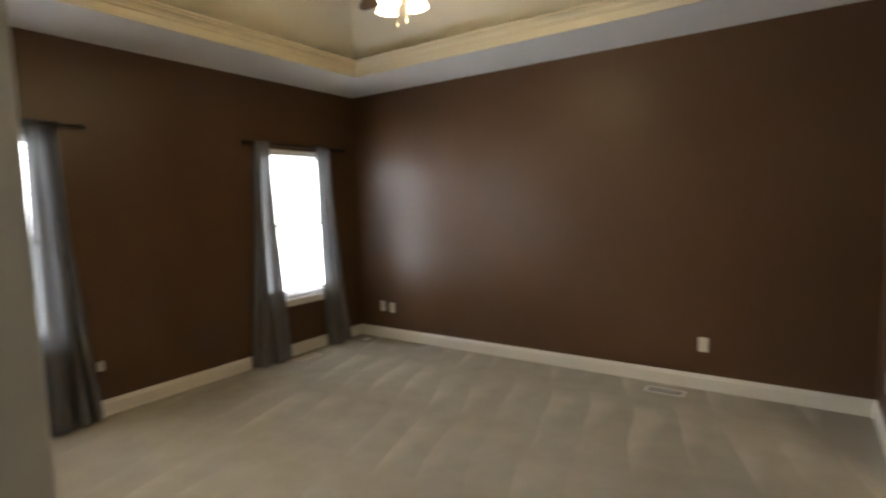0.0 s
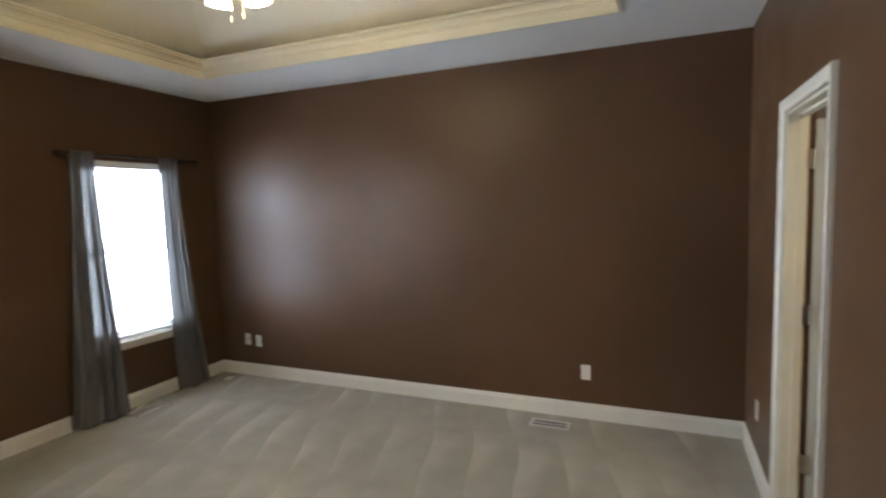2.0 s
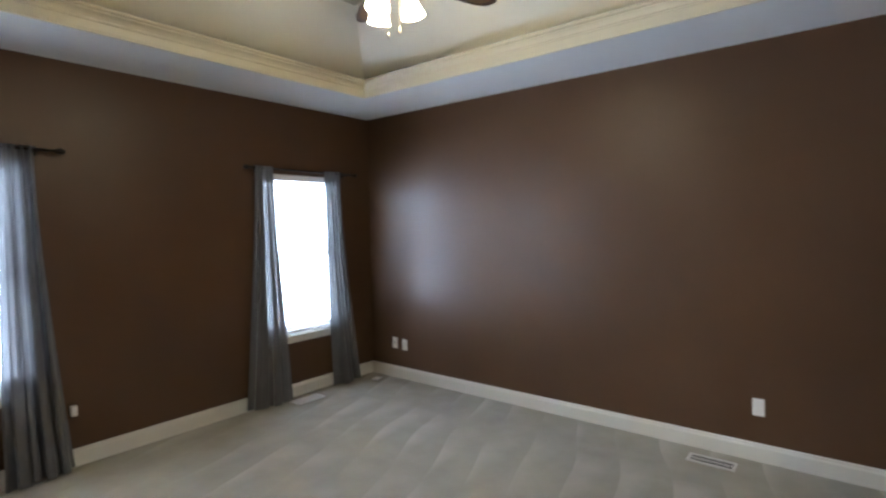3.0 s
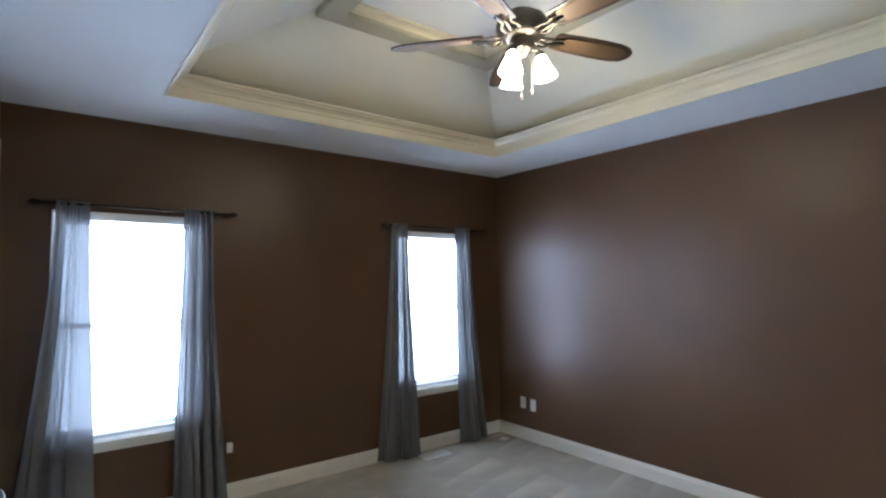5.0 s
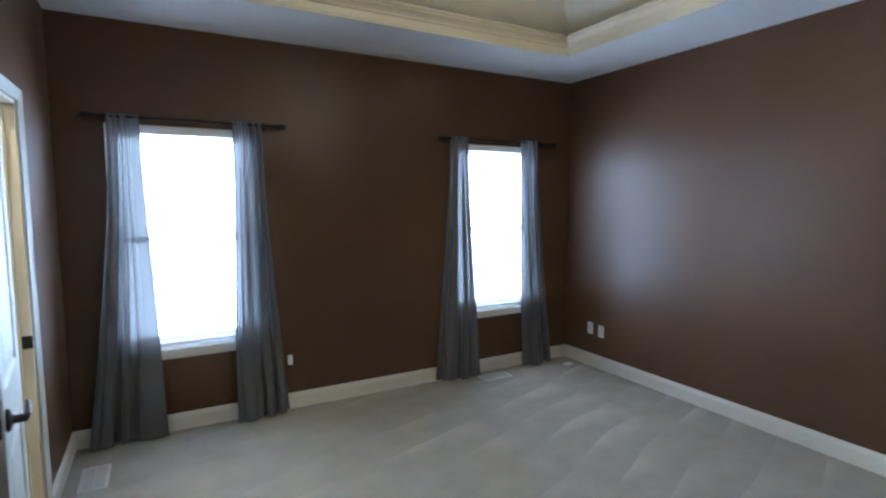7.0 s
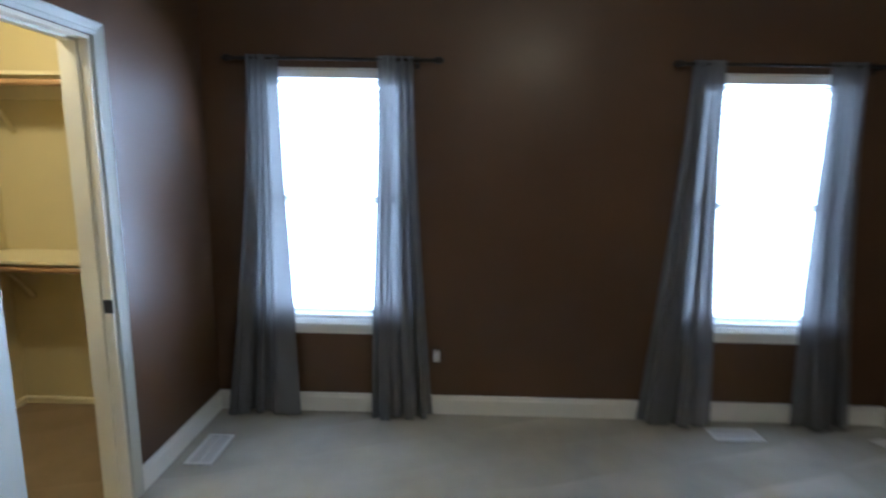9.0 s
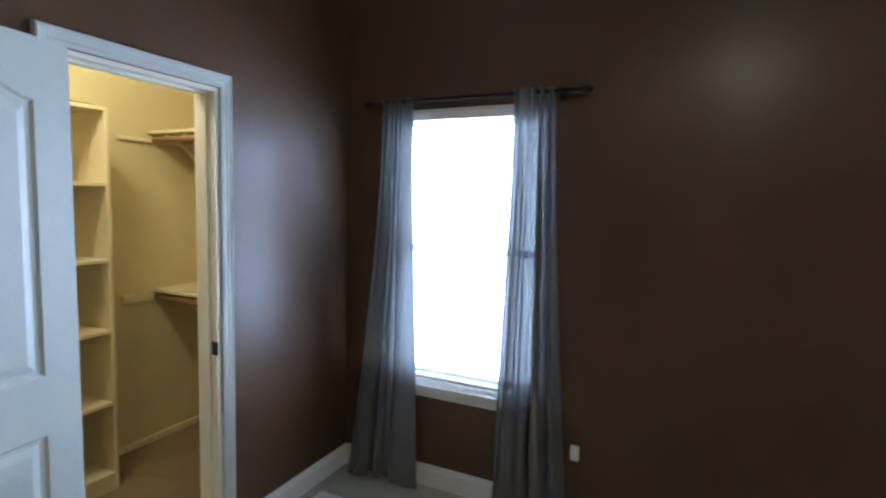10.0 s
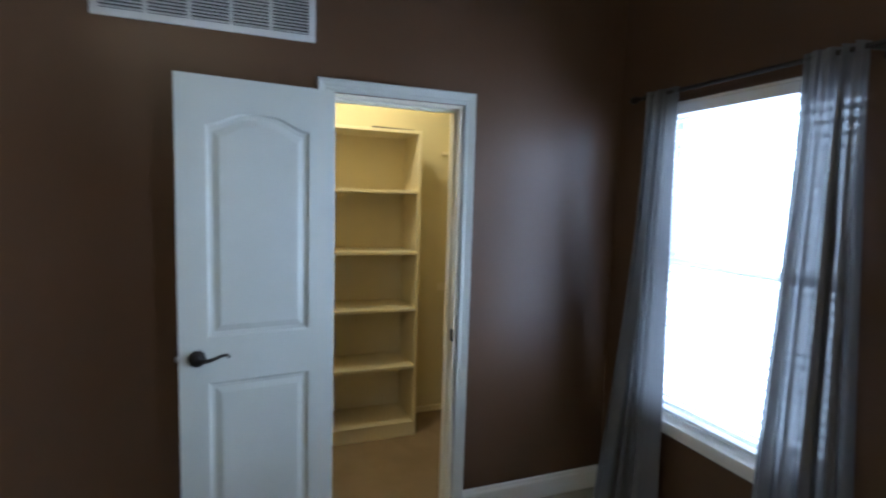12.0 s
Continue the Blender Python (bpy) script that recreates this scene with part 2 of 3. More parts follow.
structure("floor", boxes((-0.16, 6.92, 1.2, 4.41, -0.12, 0.0), (-0.16, E + 0.24, HALLB[2] - 0.12, 1.2, -0.12, 0.0)), CARPET, "beige cut-pile carpet with vacuum stroke marks", "floor")
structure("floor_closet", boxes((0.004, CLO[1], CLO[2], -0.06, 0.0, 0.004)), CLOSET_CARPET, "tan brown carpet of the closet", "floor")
structure("wall_west", wall("x", -0.16, W, -1.41, 4.29, 0, OUT, [(a, b, SILL, HEAD) for a, b in WINDOWS]), BROWN, "dark brown satin-painted wall with two windows", "wall")
structure("wall_north", wall("y", N, 4.29, W, E, 0, OUT), BROWN, "plain dark brown satin-painted wall", "wall")
structure("wall_east", wall("x", E, E + 0.12, S, 4.29, 0, OUT, [(ED[0], ED[1], -1, ED[2])]), BROWN, "dark brown painted wall with a doorway", "wall")
structure("wall_south", wall("y", -0.06, S, W, E + 0.12, 0, OUT, [(CD[0], CD[1], -1, CD[2]), (EN[0], EN[1], -1, EN[2])]), BROWN, "dark brown satin-painted wall with a closet doorway", "wall")
structure("wall_closet_north", wall("y", -0.12, -0.06, W, CLO[1], 0, OUT, [(CD[0], CD[1], -1, CD[2])]), CLOSET, "tan painted closet wall beside the doorway", "wall")
structure("wall_closet_south", wall("y", CLO[2] - 0.12, CLO[2], W + 0.004, CLO[1] + 0.12, 0, OUT), CLOSET, "tan painted back wall of the closet", "wall")
structure("wall_closet_west", wall("x", W, W + 0.004, CLO[2], -0.12, 0, OUT), CLOSET, "tan painted closet side wall", "wall")
structure("wall_closet_east", wall("x", CLO[1], CLO[1] + 0.12, CLO[2], -0.06, 0, OUT), CLOSET, "tan painted closet side wall", "wall")
structure("wall_hall_north", wall("y", -0.12, -0.06, HALLB[0], E + 0.12, 0, OUT, [(EN[0], EN[1], -1, EN[2])]), HALL, "greige hall wall round the bedroom entry", "wall")
structure("wall_hall_west", wall("x", HALLB[0] - 0.0, HALLB[0] + 0.05, HALLB[2], -0.12, 0, OUT), HALL, "plain greige hall wall", "wall")
structure("wall_hall_east", wall("x", E + 0.12, E + 0.24, HALLB[2], S, 0, OUT), HALL, "plain greige hall wall", "wall")
structure("wall_hall_south", wall("y", HALLB[2] - 0.12, HALLB[2], HALLB[0], E + 0.24, 0, OUT), HALL, "plain greige hall wall", "wall")
structure("wall_bath_north", wall("y", 4.29, 4.41, E + 0.12, 6.9, 0, OUT), BROWN, "plain wall of the next room", "wall")
structure("wall_bath_south", wall("y", 1.2, 1.32, E + 0.12, 6.9, 0, OUT), BROWN, "plain wall of the next room", "wall")
structure("wall_bath_east", wall("x", 6.8, 6.92, 1.32, 4.29, 0, OUT), BROWN, "plain wall of the next room", "wall")


def rings(*loops, cap=False):
    """Bands between rectangles (x0, x1, y0, y1, z), the last one closed by a face if cap."""
    bm = bmesh.new()
    made = [[bm.verts.new(p) for p in ((x0, y0, z), (x1, y0, z), (x1, y1, z), (x0, y1, z))] for x0, x1, y0, y1, z in loops]
    for a, b in zip(made, made[1:]):
        for i in range(4):
            bm.faces.new([a[i], a[(i + 1) % 4], b[(i + 1) % 4], b[i]])
    if cap:
        bm.faces.new(made[-1])
    return bm


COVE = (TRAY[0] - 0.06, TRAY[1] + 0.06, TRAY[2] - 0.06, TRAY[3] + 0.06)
structure("ceiling", rings((W, E, S, N, CEIL), (*TRAY, CEIL), (*TRAY, CEIL + 0.10), (*COVE, CEIL + 0.10), (*COVE, CEIL + RISER)), CEILING, "flat white ceiling round a recessed tray", "ceiling")
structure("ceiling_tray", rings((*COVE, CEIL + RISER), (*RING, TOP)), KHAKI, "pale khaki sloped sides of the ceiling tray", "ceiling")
structure("ceiling_tray_top", rings((*RING, TOP), (*RING, TOP + 0.02), cap=True), CEILING, "flat white top of the ceiling tray", "ceiling")
structure("ceiling_closet", boxes((W + 0.004, CLO[1], CLO[2], -0.12, 2.6, 2.66)), CEILING, "flat white closet ceiling", "ceiling")
structure("ceiling_hall", boxes((HALLB[0] + 0.05, E + 0.12, HALLB[2], -0.12, 2.7, 2.76)), CEILING, "flat white hall ceiling", "ceiling")
structure("ceiling_bath", boxes((E + 0.12, 6.8, 1.32, 4.29, 2.7, 2.76)), CEILING, "flat white ceiling of the next room", "ceiling")
structure("roof", boxes((-0.16, 7.0, -2.5, 4.41, OUT, OUT + 0.1)), CEILING, "plain roof slab", "roof")

x0, x1, y0, y1 = TRAY
rect = [(x0, y0), (x0, y1), (x1, y1), (x1, y0)]
crown = [(-0.004, -0.010), (0.012, -0.010), (0.014, -0.002), (0.018, 0.006), (0.024, 0.046), (0.034, 0.050), (0.037, 0.058), (0.034, 0.062), (0.046, 0.076), (0.060, 0.084), (0.074, 0.087), (0.078, 0.092), (0.075, 0.096), (0.092, 0.098), (0.098, 0.103), (0.098, 0.112), (0.085, 0.114), (-0.004, 0.120)]
crown = [(d, CEIL + z) for d, z in crown]
structure("trim_crown", sweep(crown, rect, True), CREAM, "cream crown moulding round the ceiling tray", "moulding")
x0, x1, y0, y1 = RING
beam = [(-0.006, -0.046), (0.0, -0.052), (0.124, -0.052), (0.130, -0.046), (0.130, 0.019), (-0.006, 0.019)]
bead = [(0.1305, -0.030), (0.136, -0.028), (0.142, -0.012), (0.156, -0.002), (0.172, 0.002), (0.178, 0.008), (0.178, 0.019), (0.1305, 0.019)]
for name, shape, paint, label in (("trim_ring_beam", beam, TAN, "tan boxed beam round the upper tray"), ("trim_ring", bead, CREAM, "cream moulding inside the upper tray")):
    structure(name, sweep([(d, TOP + z) for d, z in shape], [(x0, y0), (x0, y1), (x1, y1), (x1, y0)], True), paint, label, "moulding")

base = [(0.0, 0.0), (0.016, 0.0), (0.016, 0.090), (0.013, 0.098), (0.010, 0.102), (0.008, 0.113), (0.005, 0.118), (0.0, 0.120)]
low = [(0.0, 0.0), (0.013, 0.0), (0.013, 0.036), (0.009, 0.044), (0.0, 0.046)]
CAS = 0.058
RUNS = {
    "baseboard_north": [(W, S + 0.0), (W, N), (E, N), (E, ED[1] + CAS)],
    "baseboard_east": [(E, ED[0] - CAS), (E, 0.0), (EN[1] + CAS, 0.0)],
    "baseboard_south": [(EN[0] - CAS, 0.0), (CD[1] + CAS, 0.0)],
    "baseboard_corner": [(CD[0] - CAS, 0.0), (0.016, 0.0)],
    "baseboard_closet": [(CLO[1], -0.12), (CLO[1], CLO[2]), (0.004, CLO[2]), (0.004, -0.12)],
}
for name, run in RUNS.items():
    structure(name, sweep(low if "closet" in name else base, run), SHELF if "closet" in name else TRIM, "white-painted wooden baseboard", "baseboard")


def casing(u0, u1, head, axis, face, sign):
    """A door casing round an opening u0..u1 on the wall face, proud towards sign."""
    bm = bmesh.new()
    profile = [(0.004, 0.0), (0.004, 0.012), (0.016, 0.016), (0.024, 0.013), (0.034, 0.017), (0.044, 0.019), (0.050, 0.023), (CAS - 0.004, 0.023), (CAS, 0.018), (CAS, 0.0)]
    rings = []
    for u, z, su, sz in ((u0, 0.0, -1, 0), (u0, head, -1, 1), (u1, head, 1, 1), (u1, 0.0, 1, 0)):
        ring = []
        for d, h in profile:
            a = face + sign * h
            uu, zz = u + su * d, z + sz * d
            ring.append(bm.verts.new((a, uu, zz) if axis == "x" else (uu, a, zz)))
        rings.append(ring)
    for a, b in zip(rings, rings[1:]):
        for k in range(len(profile)):
            bm.faces.new([a[k], a[(k + 1) % len(profile)], b[(k + 1) % len(profile)], b[k]])
    bm.faces.new(rings[0])
    bm.faces.new(rings[-1])
    return bm


def jamb(u0, u1, head, axis, a0, a1, t=0.016, stop=None):
    """The lining of a doorway, with a door stop at stop = (b0, b1)."""
    spans = [(u0, u0 + t, a0, a1, 0, head), (u1 - t, u1, a0, a1, 0, head), (u0 + t, u1 - t, a0, a1, head - t, head)]
    if stop:
        b0, b1 = stop
        spans += [(u0 + t, u0 + t + 0.011, b0, b1, 0, head - t), (u1 - t - 0.011, u1 - t, b0, b1, 0, head - t), (u0 + t + 0.011, u1 - t - 0.011, b0, b1, head - t - 0.011, head - t)]
    if axis == "x":
        spans = [(c, d, a, b, e, f) for a, b, c, d, e, f in spans]
    return boxes(*spans, bevel=0.0015)


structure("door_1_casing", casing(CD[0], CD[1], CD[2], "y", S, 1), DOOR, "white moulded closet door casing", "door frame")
structure("door_1_jamb", jamb(CD[0], CD[1], CD[2], "y", -0.122, 0.002, stop=(-0.075, -0.04)), WARM_LIT_JAMB, "white closet door jamb with stop, warm lamplight in its colour", "door frame")
structure("door_2_casing", casing(ED[0], ED[1], ED[2], "x", E, -1), TRIM, "white moulded door casing", "door frame")
structure("door_2_jamb", jamb(ED[0], ED[1], ED[2], "x", E - 0.002, E + 0.084, stop=(E + 0.04, E + 0.075)), WARM_LIT_JAMB, "white door jamb, warm light of the next room in its colour", "door frame")
structure("door_3_casing", casing(EN[0], EN[1], EN[2], "y", S, 1), TRIM, "white casing of the bedroom entry", "door frame")
structure("door_3_jamb", jamb(EN[0], EN[1], EN[2], "y", -0.122, 0.002), TRIM, "white lining of the bedroom entry", "door frame")

# ---------------------------------------------------------------- windows
def window(index, y0, y1):
    """A white double-hung window with stool and apron, set back in the wall."""
    label = "white double-hung vinyl window, bright daylight behind"
    top = structure(f"window_{index}", boxes((-0.13, -0.075, y0, y0 + 0.028, SILL, HEAD), (-0.13, -0.075, y1 - 0.028, y1, SILL, HEAD), (-0.13, -0.075, y0 + 0.028, y1 - 0.028, HEAD - 0.04, HEAD), (-0.13, -0.075, y0 + 0.028, y1 - 0.028, SILL, SILL + 0.04), bevel=0.003), VINYL, label, "window")
    a, b = y0 + 0.028, y1 - 0.028
    for name, x, z0, z1 in (("lower_sash", -0.095, SILL + 0.04, MEET + 0.02), ("upper_sash", -0.122, MEET - 0.02, HEAD - 0.04)):
        sash = part(name, boxes((x - 0.012, x + 0.012, a, a + 0.035, z0, z1), (x - 0.012, x + 0.012, b - 0.035, b, z0, z1), (x - 0.012, x + 0.012, a + 0.035, b - 0.035, z0, z0 + 0.04), (x - 0.012, x + 0.012, a + 0.035, b - 0.035, z1 - 0.04, z1), bevel=0.002), VINYL, top)
        pane = part("pane", boxes((x - 0.003, x + 0.003, a + 0.034, b - 0.034, z0 + 0.039, z1 - 0.039)), GLASS, sash, "clear glass pane")
        pane.visible_shadow = False
    part("window_sill", boxes((-0.0745, 0.0, y0 + 0.0005, y1 - 0.0005, SILL - 0.022, SILL + 0.002), (0.0005, 0.035, y0 - 0.05, y1 + 0.05, SILL - 0.0225, SILL + 0.0025), bevel=0.003), TRIM, top, "white-painted window stool")
    part("apron", boxes((0.0, 0.014, y0 - 0.03, y1 + 0.03, SILL - 0.068, SILL - 0.0235), (0.0, 0.020, y0 - 0.03, y1 + 0.03, SILL - 0.045, SILL - 0.0235), bevel=0.003), TRIM, top)
    for y in (y0 + 0.0005, y1 - 0.0105):
        part("jamb_liner", boxes((-0.0745, -0.001, y, y + 0.010, SILL + 0.003, HEAD - 0.0125)), TRIM, top)
    part("head_casing", boxes((-0.074, -0.001, y0 + 0.001, y1 - 0.001, HEAD - 0.012, HEAD - 0.001)), TRIM, top)
    return top


def blind(y0, y1, tilt):
    """A white two-inch slat blind, lowered, slats nearly level."""
    top = thing("window_blind", pose(-0.034, (y0 + y1) / 2, HEAD - 0.014), "white horizontal slat blind lowered over the window", "blind", "slat blinds in the windows")
    half = (y1 - y0) / 2 - 0.014
    part("headrail", boxes((-0.028, 0.028, -half, half, -0.042, 0.0015), bevel=0.003), SLAT, top)
    me = None
    count, pitch = 31, 0.0445
    for i in range(count):
        z = -0.07 - i * pitch
        if me is None:
            bm = bmesh.new()
            rows = []
            for k, x in enumerate((-0.025, -0.012, 0.0, 0.012, 0.025)):
                z_up = 0.003 * (1 - (x / 0.025) ** 2)
                rows.append([bm.verts.new((x, s * half, z_up + d)) for s, d in ((-1, 0), (1, 0), (1, 0.0025), (-1, 0.0025))])
            for p, q in zip(rows, rows[1:]):
                for k in range(4):
                    bm.faces.new([p[k], p[(k + 1) % 4], q[(k + 1) % 4], q[k]])
            bm.faces.new(rows[0])
            bm.faces.new(rows[-1])
            ob = part("slat", bm, SLAT, top)
            me = ob.data
        else:
            ob = new("slat", me)
            ob.parent = top
        ob.matrix_basis = pose(0, 0, z, 0, tilt + random.uniform(-1.5, 1.5), 0)
    zb = -0.07 - count * pitch
    part("bottom_rail", boxes((-0.025, 0.025, -half, half, zb - 0.008, zb + 0.008), bevel=0.002), SLAT, top)
    for s in (-0.3, 0.3):
        for x in (-0.027, 0.027):
            part("ladder_cord", tube([(x, s, -0.042), (x, s, zb)], 0.0009, 5), SLAT, top)
    return top


for i, (a, b) in enumerate(WINDOWS):
    window(i + 1, a, b)
    blind(a + 0.002, b - 0.002, -5)


# ---------------------------------------------------------------- curtains
def cloth(name, colour, through_colour, sheer):
    """A thin satin weave: gloss and sheen on the face, some light through it."""
    m = material(name, colour, 0.33, spec=0.6)
    t = m.node_tree
    weave = noise_of(m, 500, 2, stretch=(1, 1, 0.25))
    creases = noise_of(m, 9, 4, 0.6, (1, 1.6, 0.8))
    vary(m, noise_of(m, 3, 3, stretch=(1, 1, 0.2)), tuple(c * 0.88 for c in colour), colour)
    bump(m, mathnode(m, "ADD", mathnode(m, "MULTIPLY", weave, 0.06), creases), 0.07, 0.02)
    bsdf(m).inputs["Sheen Weight"].default_value = 0.25
    bsdf(m).inputs["Sheen Roughness"].default_value = 0.4
    tr = t.nodes.new("ShaderNodeBsdfTranslucent")
    tr.inputs["Color"].default_value = (*through_colour, 1)
    mix = t.nodes.new("ShaderNodeMixShader")
    mix.inputs[0].default_value = sheer
    out = t.nodes["Material Output"]
    t.links.new(bsdf(m).outputs[0], mix.inputs[1])
    t.links.new(tr.outputs[0], mix.inputs[2])
    see = t.nodes.new("ShaderNodeBsdfTransparent")
    mix2 = t.nodes.new("ShaderNodeMixShader")
    mix2.inputs[0].default_value = 0.017
    t.links.new(mix.outputs[0], mix2.inputs[1])
    t.links.new(see.outputs[0], mix2.inputs[2])
    t.links.new(mix2.outputs[0], out.inputs["Surface"])
    return m


CLOTH = cloth("grey_satin_curtain", (0.140, 0.138, 0.146), (0.27, 0.276, 0.282), 0.085)


def curtain(top, bottom, ridges, seed, inner=1, flat=0.36, pleats=4, x=0.075, z_top=2.126, z_bot=0.012):
    """A panel gathered on the rod from top = (y0, y1) and flaring to bottom = (y0, y1).
    Ridges are (place, width, depth): place 0 at the glass, 1 at the outer hem; inner = 1
    puts the glass at the high end of y. The part beyond flat hangs in pleats that overlap."""
    rnd = random.Random(seed)
    ph = [rnd.uniform(0, math.tau) for _ in range(8)]
    nu, nv = 260, 56
    bm = bmesh.new()
    grid = []
    for j in range(nv + 1):
        v = j / nv
        ease = v ** 1.5
        a = top[0] + (bottom[0] - top[0]) * ease
        b = top[1] + (bottom[1] - top[1]) * ease
        z = z_top + (z_bot - z_top) * v
        grow = min(1.0, 0.35 + v * 2.2)
        row = []
        for i in range(nu + 1):
            u = i / nu
            out = 1 - u if inner else u
            depth = 0.0
            side = 0.0
            for k, (c, w, h) in enumerate(ridges):
                c = c + 0.025 * math.sin(2.6 * v + ph[k % 8]) - 0.02 * v
                w = w * (1.15 - 0.25 * math.sin(3.0 * v + ph[(k + 3) % 8]))
                d = (out - c) / (w * (0.55 if out < c else 1.3))
                depth += 1.15 * h * math.exp(-d * d)
                side += 0.95 * h * d * math.exp(-d * d)
            depth = depth * grow + 0.006 * math.sin(math.tau * 2.3 * out + ph[5] + 2 * v) + 0.010 * math.sin(math.tau * 0.7 * out + ph[6] + 1.5 * v) * v
            turn = max(0.0, (out - flat) / (1 - flat)) * math.tau * pleats
            turn += 0.5 * math.sin(2.2 * v + ph[1]) * min(1.0, turn)
            wide = (b - a) * (1 - flat) / pleats
            depth = 0.55 * depth + (0.012 + 0.016 * v) * (1 - math.cos(turn))
            lap = 0.27 * wide * math.sin(2 * turn) * (0.75 + 0.25 * math.sin(turn * 0.5 + ph[4]))
            pleat = 0.006 * math.sin(math.tau * 15 * u + ph[6]) * max(0.0, 1 - v * 6)
            y = a + (b - a) * u + ((0.5 * side - lap) if inner else (lap - 0.5 * side)) * grow
            y += 0.010 * math.sin(5.5 * v + ph[7]) * v * (1 - out)
            hem = 0.009 * math.sin(math.tau * 1.4 * u + ph[3]) * v + 0.12 * depth * v
            back = 0.040 * min(1.0, max(0.0, (out - 0.25) / 0.35)) * grow
            row.append(bm.verts.new((max(0.022, x - back + depth + pleat + 0.012 * v), y, max(0.003, z + hem))))
        grid.append(row)
    for p, q in zip(grid, grid[1:]):
        for i in range(nu):
            bm.faces.new([p[i], p[i + 1], q[i + 1], q[i]])
    return bm


def curtain_panel(label, top, bottom, ridges, seed, **more):
    ob = link_mesh("curtain", curtain(top, bottom, ridges, seed, **more), CLOTH, True)
    return tagged(ob, label, "curtain", "grey curtains at the windows")


def rod(y0, y1, z=2.108):
    m = thing("curtain_rod", pose(0.070, 0, z), "dark bronze curtain rod with finials above the window", "curtain rod", "curtain rods")
    part("bar", tube([(0, y0 + 0.10, 0), (0, y1 - 0.10, 0)], 0.009, 12), BRONZE, m, smooth=True)
    shape = [(0, 0), (0.012, 0.0), (0.013, 0.010), (0.009, 0.014), (0.009, 0.058), (0.013, 0.062), (0.017, 0.070), (0.019, 0.082), (0.018, 0.094), (0.013, 0.103), (0.007, 0.108), (0.006, 0.112), (0, 0.114)]
    part("finial", lathe(shape, 14, m=pose(0, y0 + 0.112, 0, 90, 0, 0)), BRONZE, m, smooth=True)
    part("finial", lathe(shape, 14, m=pose(0, y1 - 0.112, 0, -90, 0, 0)), BRONZE, m, smooth=True)
    for y in (y0 + 0.15, y1 - 0.15):
        part("bracket", boxes((-0.070, -0.064, y - 0.012, y + 0.012, -0.035, 0.03), (-0.064, -0.009, y - 0.005, y + 0.005, -0.014, -0.004), (-0.012, 0.012, y - 0.006, y + 0.006, -0.016, -0.0095), bevel=0.001), BRONZE, m)


rod(0.150, 1.38)
rod(2.63, 3.90)
curtain_panel("grey satin curtain panel, gathered and flared to the carpet", (0.280, 0.465), (0.07, 0.550), ((0.38, 0.07, 0.048), (0.56, 0.06, 0.036), (0.82, 0.13, 0.060)), 3, flat=0.44, pleats=3)
curtain_panel("grey satin curtain panel beside the corner window", (1.015, 1.215), (0.968, 1.338), ((0.07, 0.06, 0.022), (0.30, 0.12, 0.030), (0.64, 0.09, 0.055), (0.90, 0.10, 0.036)), 8, inner=0, flat=0.14, pleats=4)
curtain_panel("grey satin curtain panel, long folds to the carpet", (2.735, 2.915), (2.598, 3.035), ((0.36, 0.08, 0.050), (0.80, 0.14, 0.065)), 15, flat=0.12)
curtain_panel("grey satin curtain panel near the far corner", (3.475, 3.67), (3.50, 3.858), ((0.28, 0.07, 0.040), (0.50, 0.08, 0.055), (0.84, 0.12, 0.050)), 22, inner=0, flat=0.26, pleats=3)


# ---------------------------------------------------------------- closet door
def panel_outline(x0, x1, z0, z1, arch, inset, steps=14):
    pts = [(x0 + inset, z0 + inset), (x1 - inset, z0 + inset)]
    if arch:
        for i in range(steps + 1):
            s = i / steps
            x = x1 - inset + (x0 - x1 + 2 * inset) * s
            k = 1 - abs(2 * s - 1)
            rise = arch * (3 * min(1, k * 1.35) ** 2 - 2 * min(1, k * 1.35) ** 3)
            pts.append((x, z1 - arch - inset + rise))
    else:
        pts += [(x1 - inset, z1 - inset), (x0 + inset, z1 - inset)]
    return pts


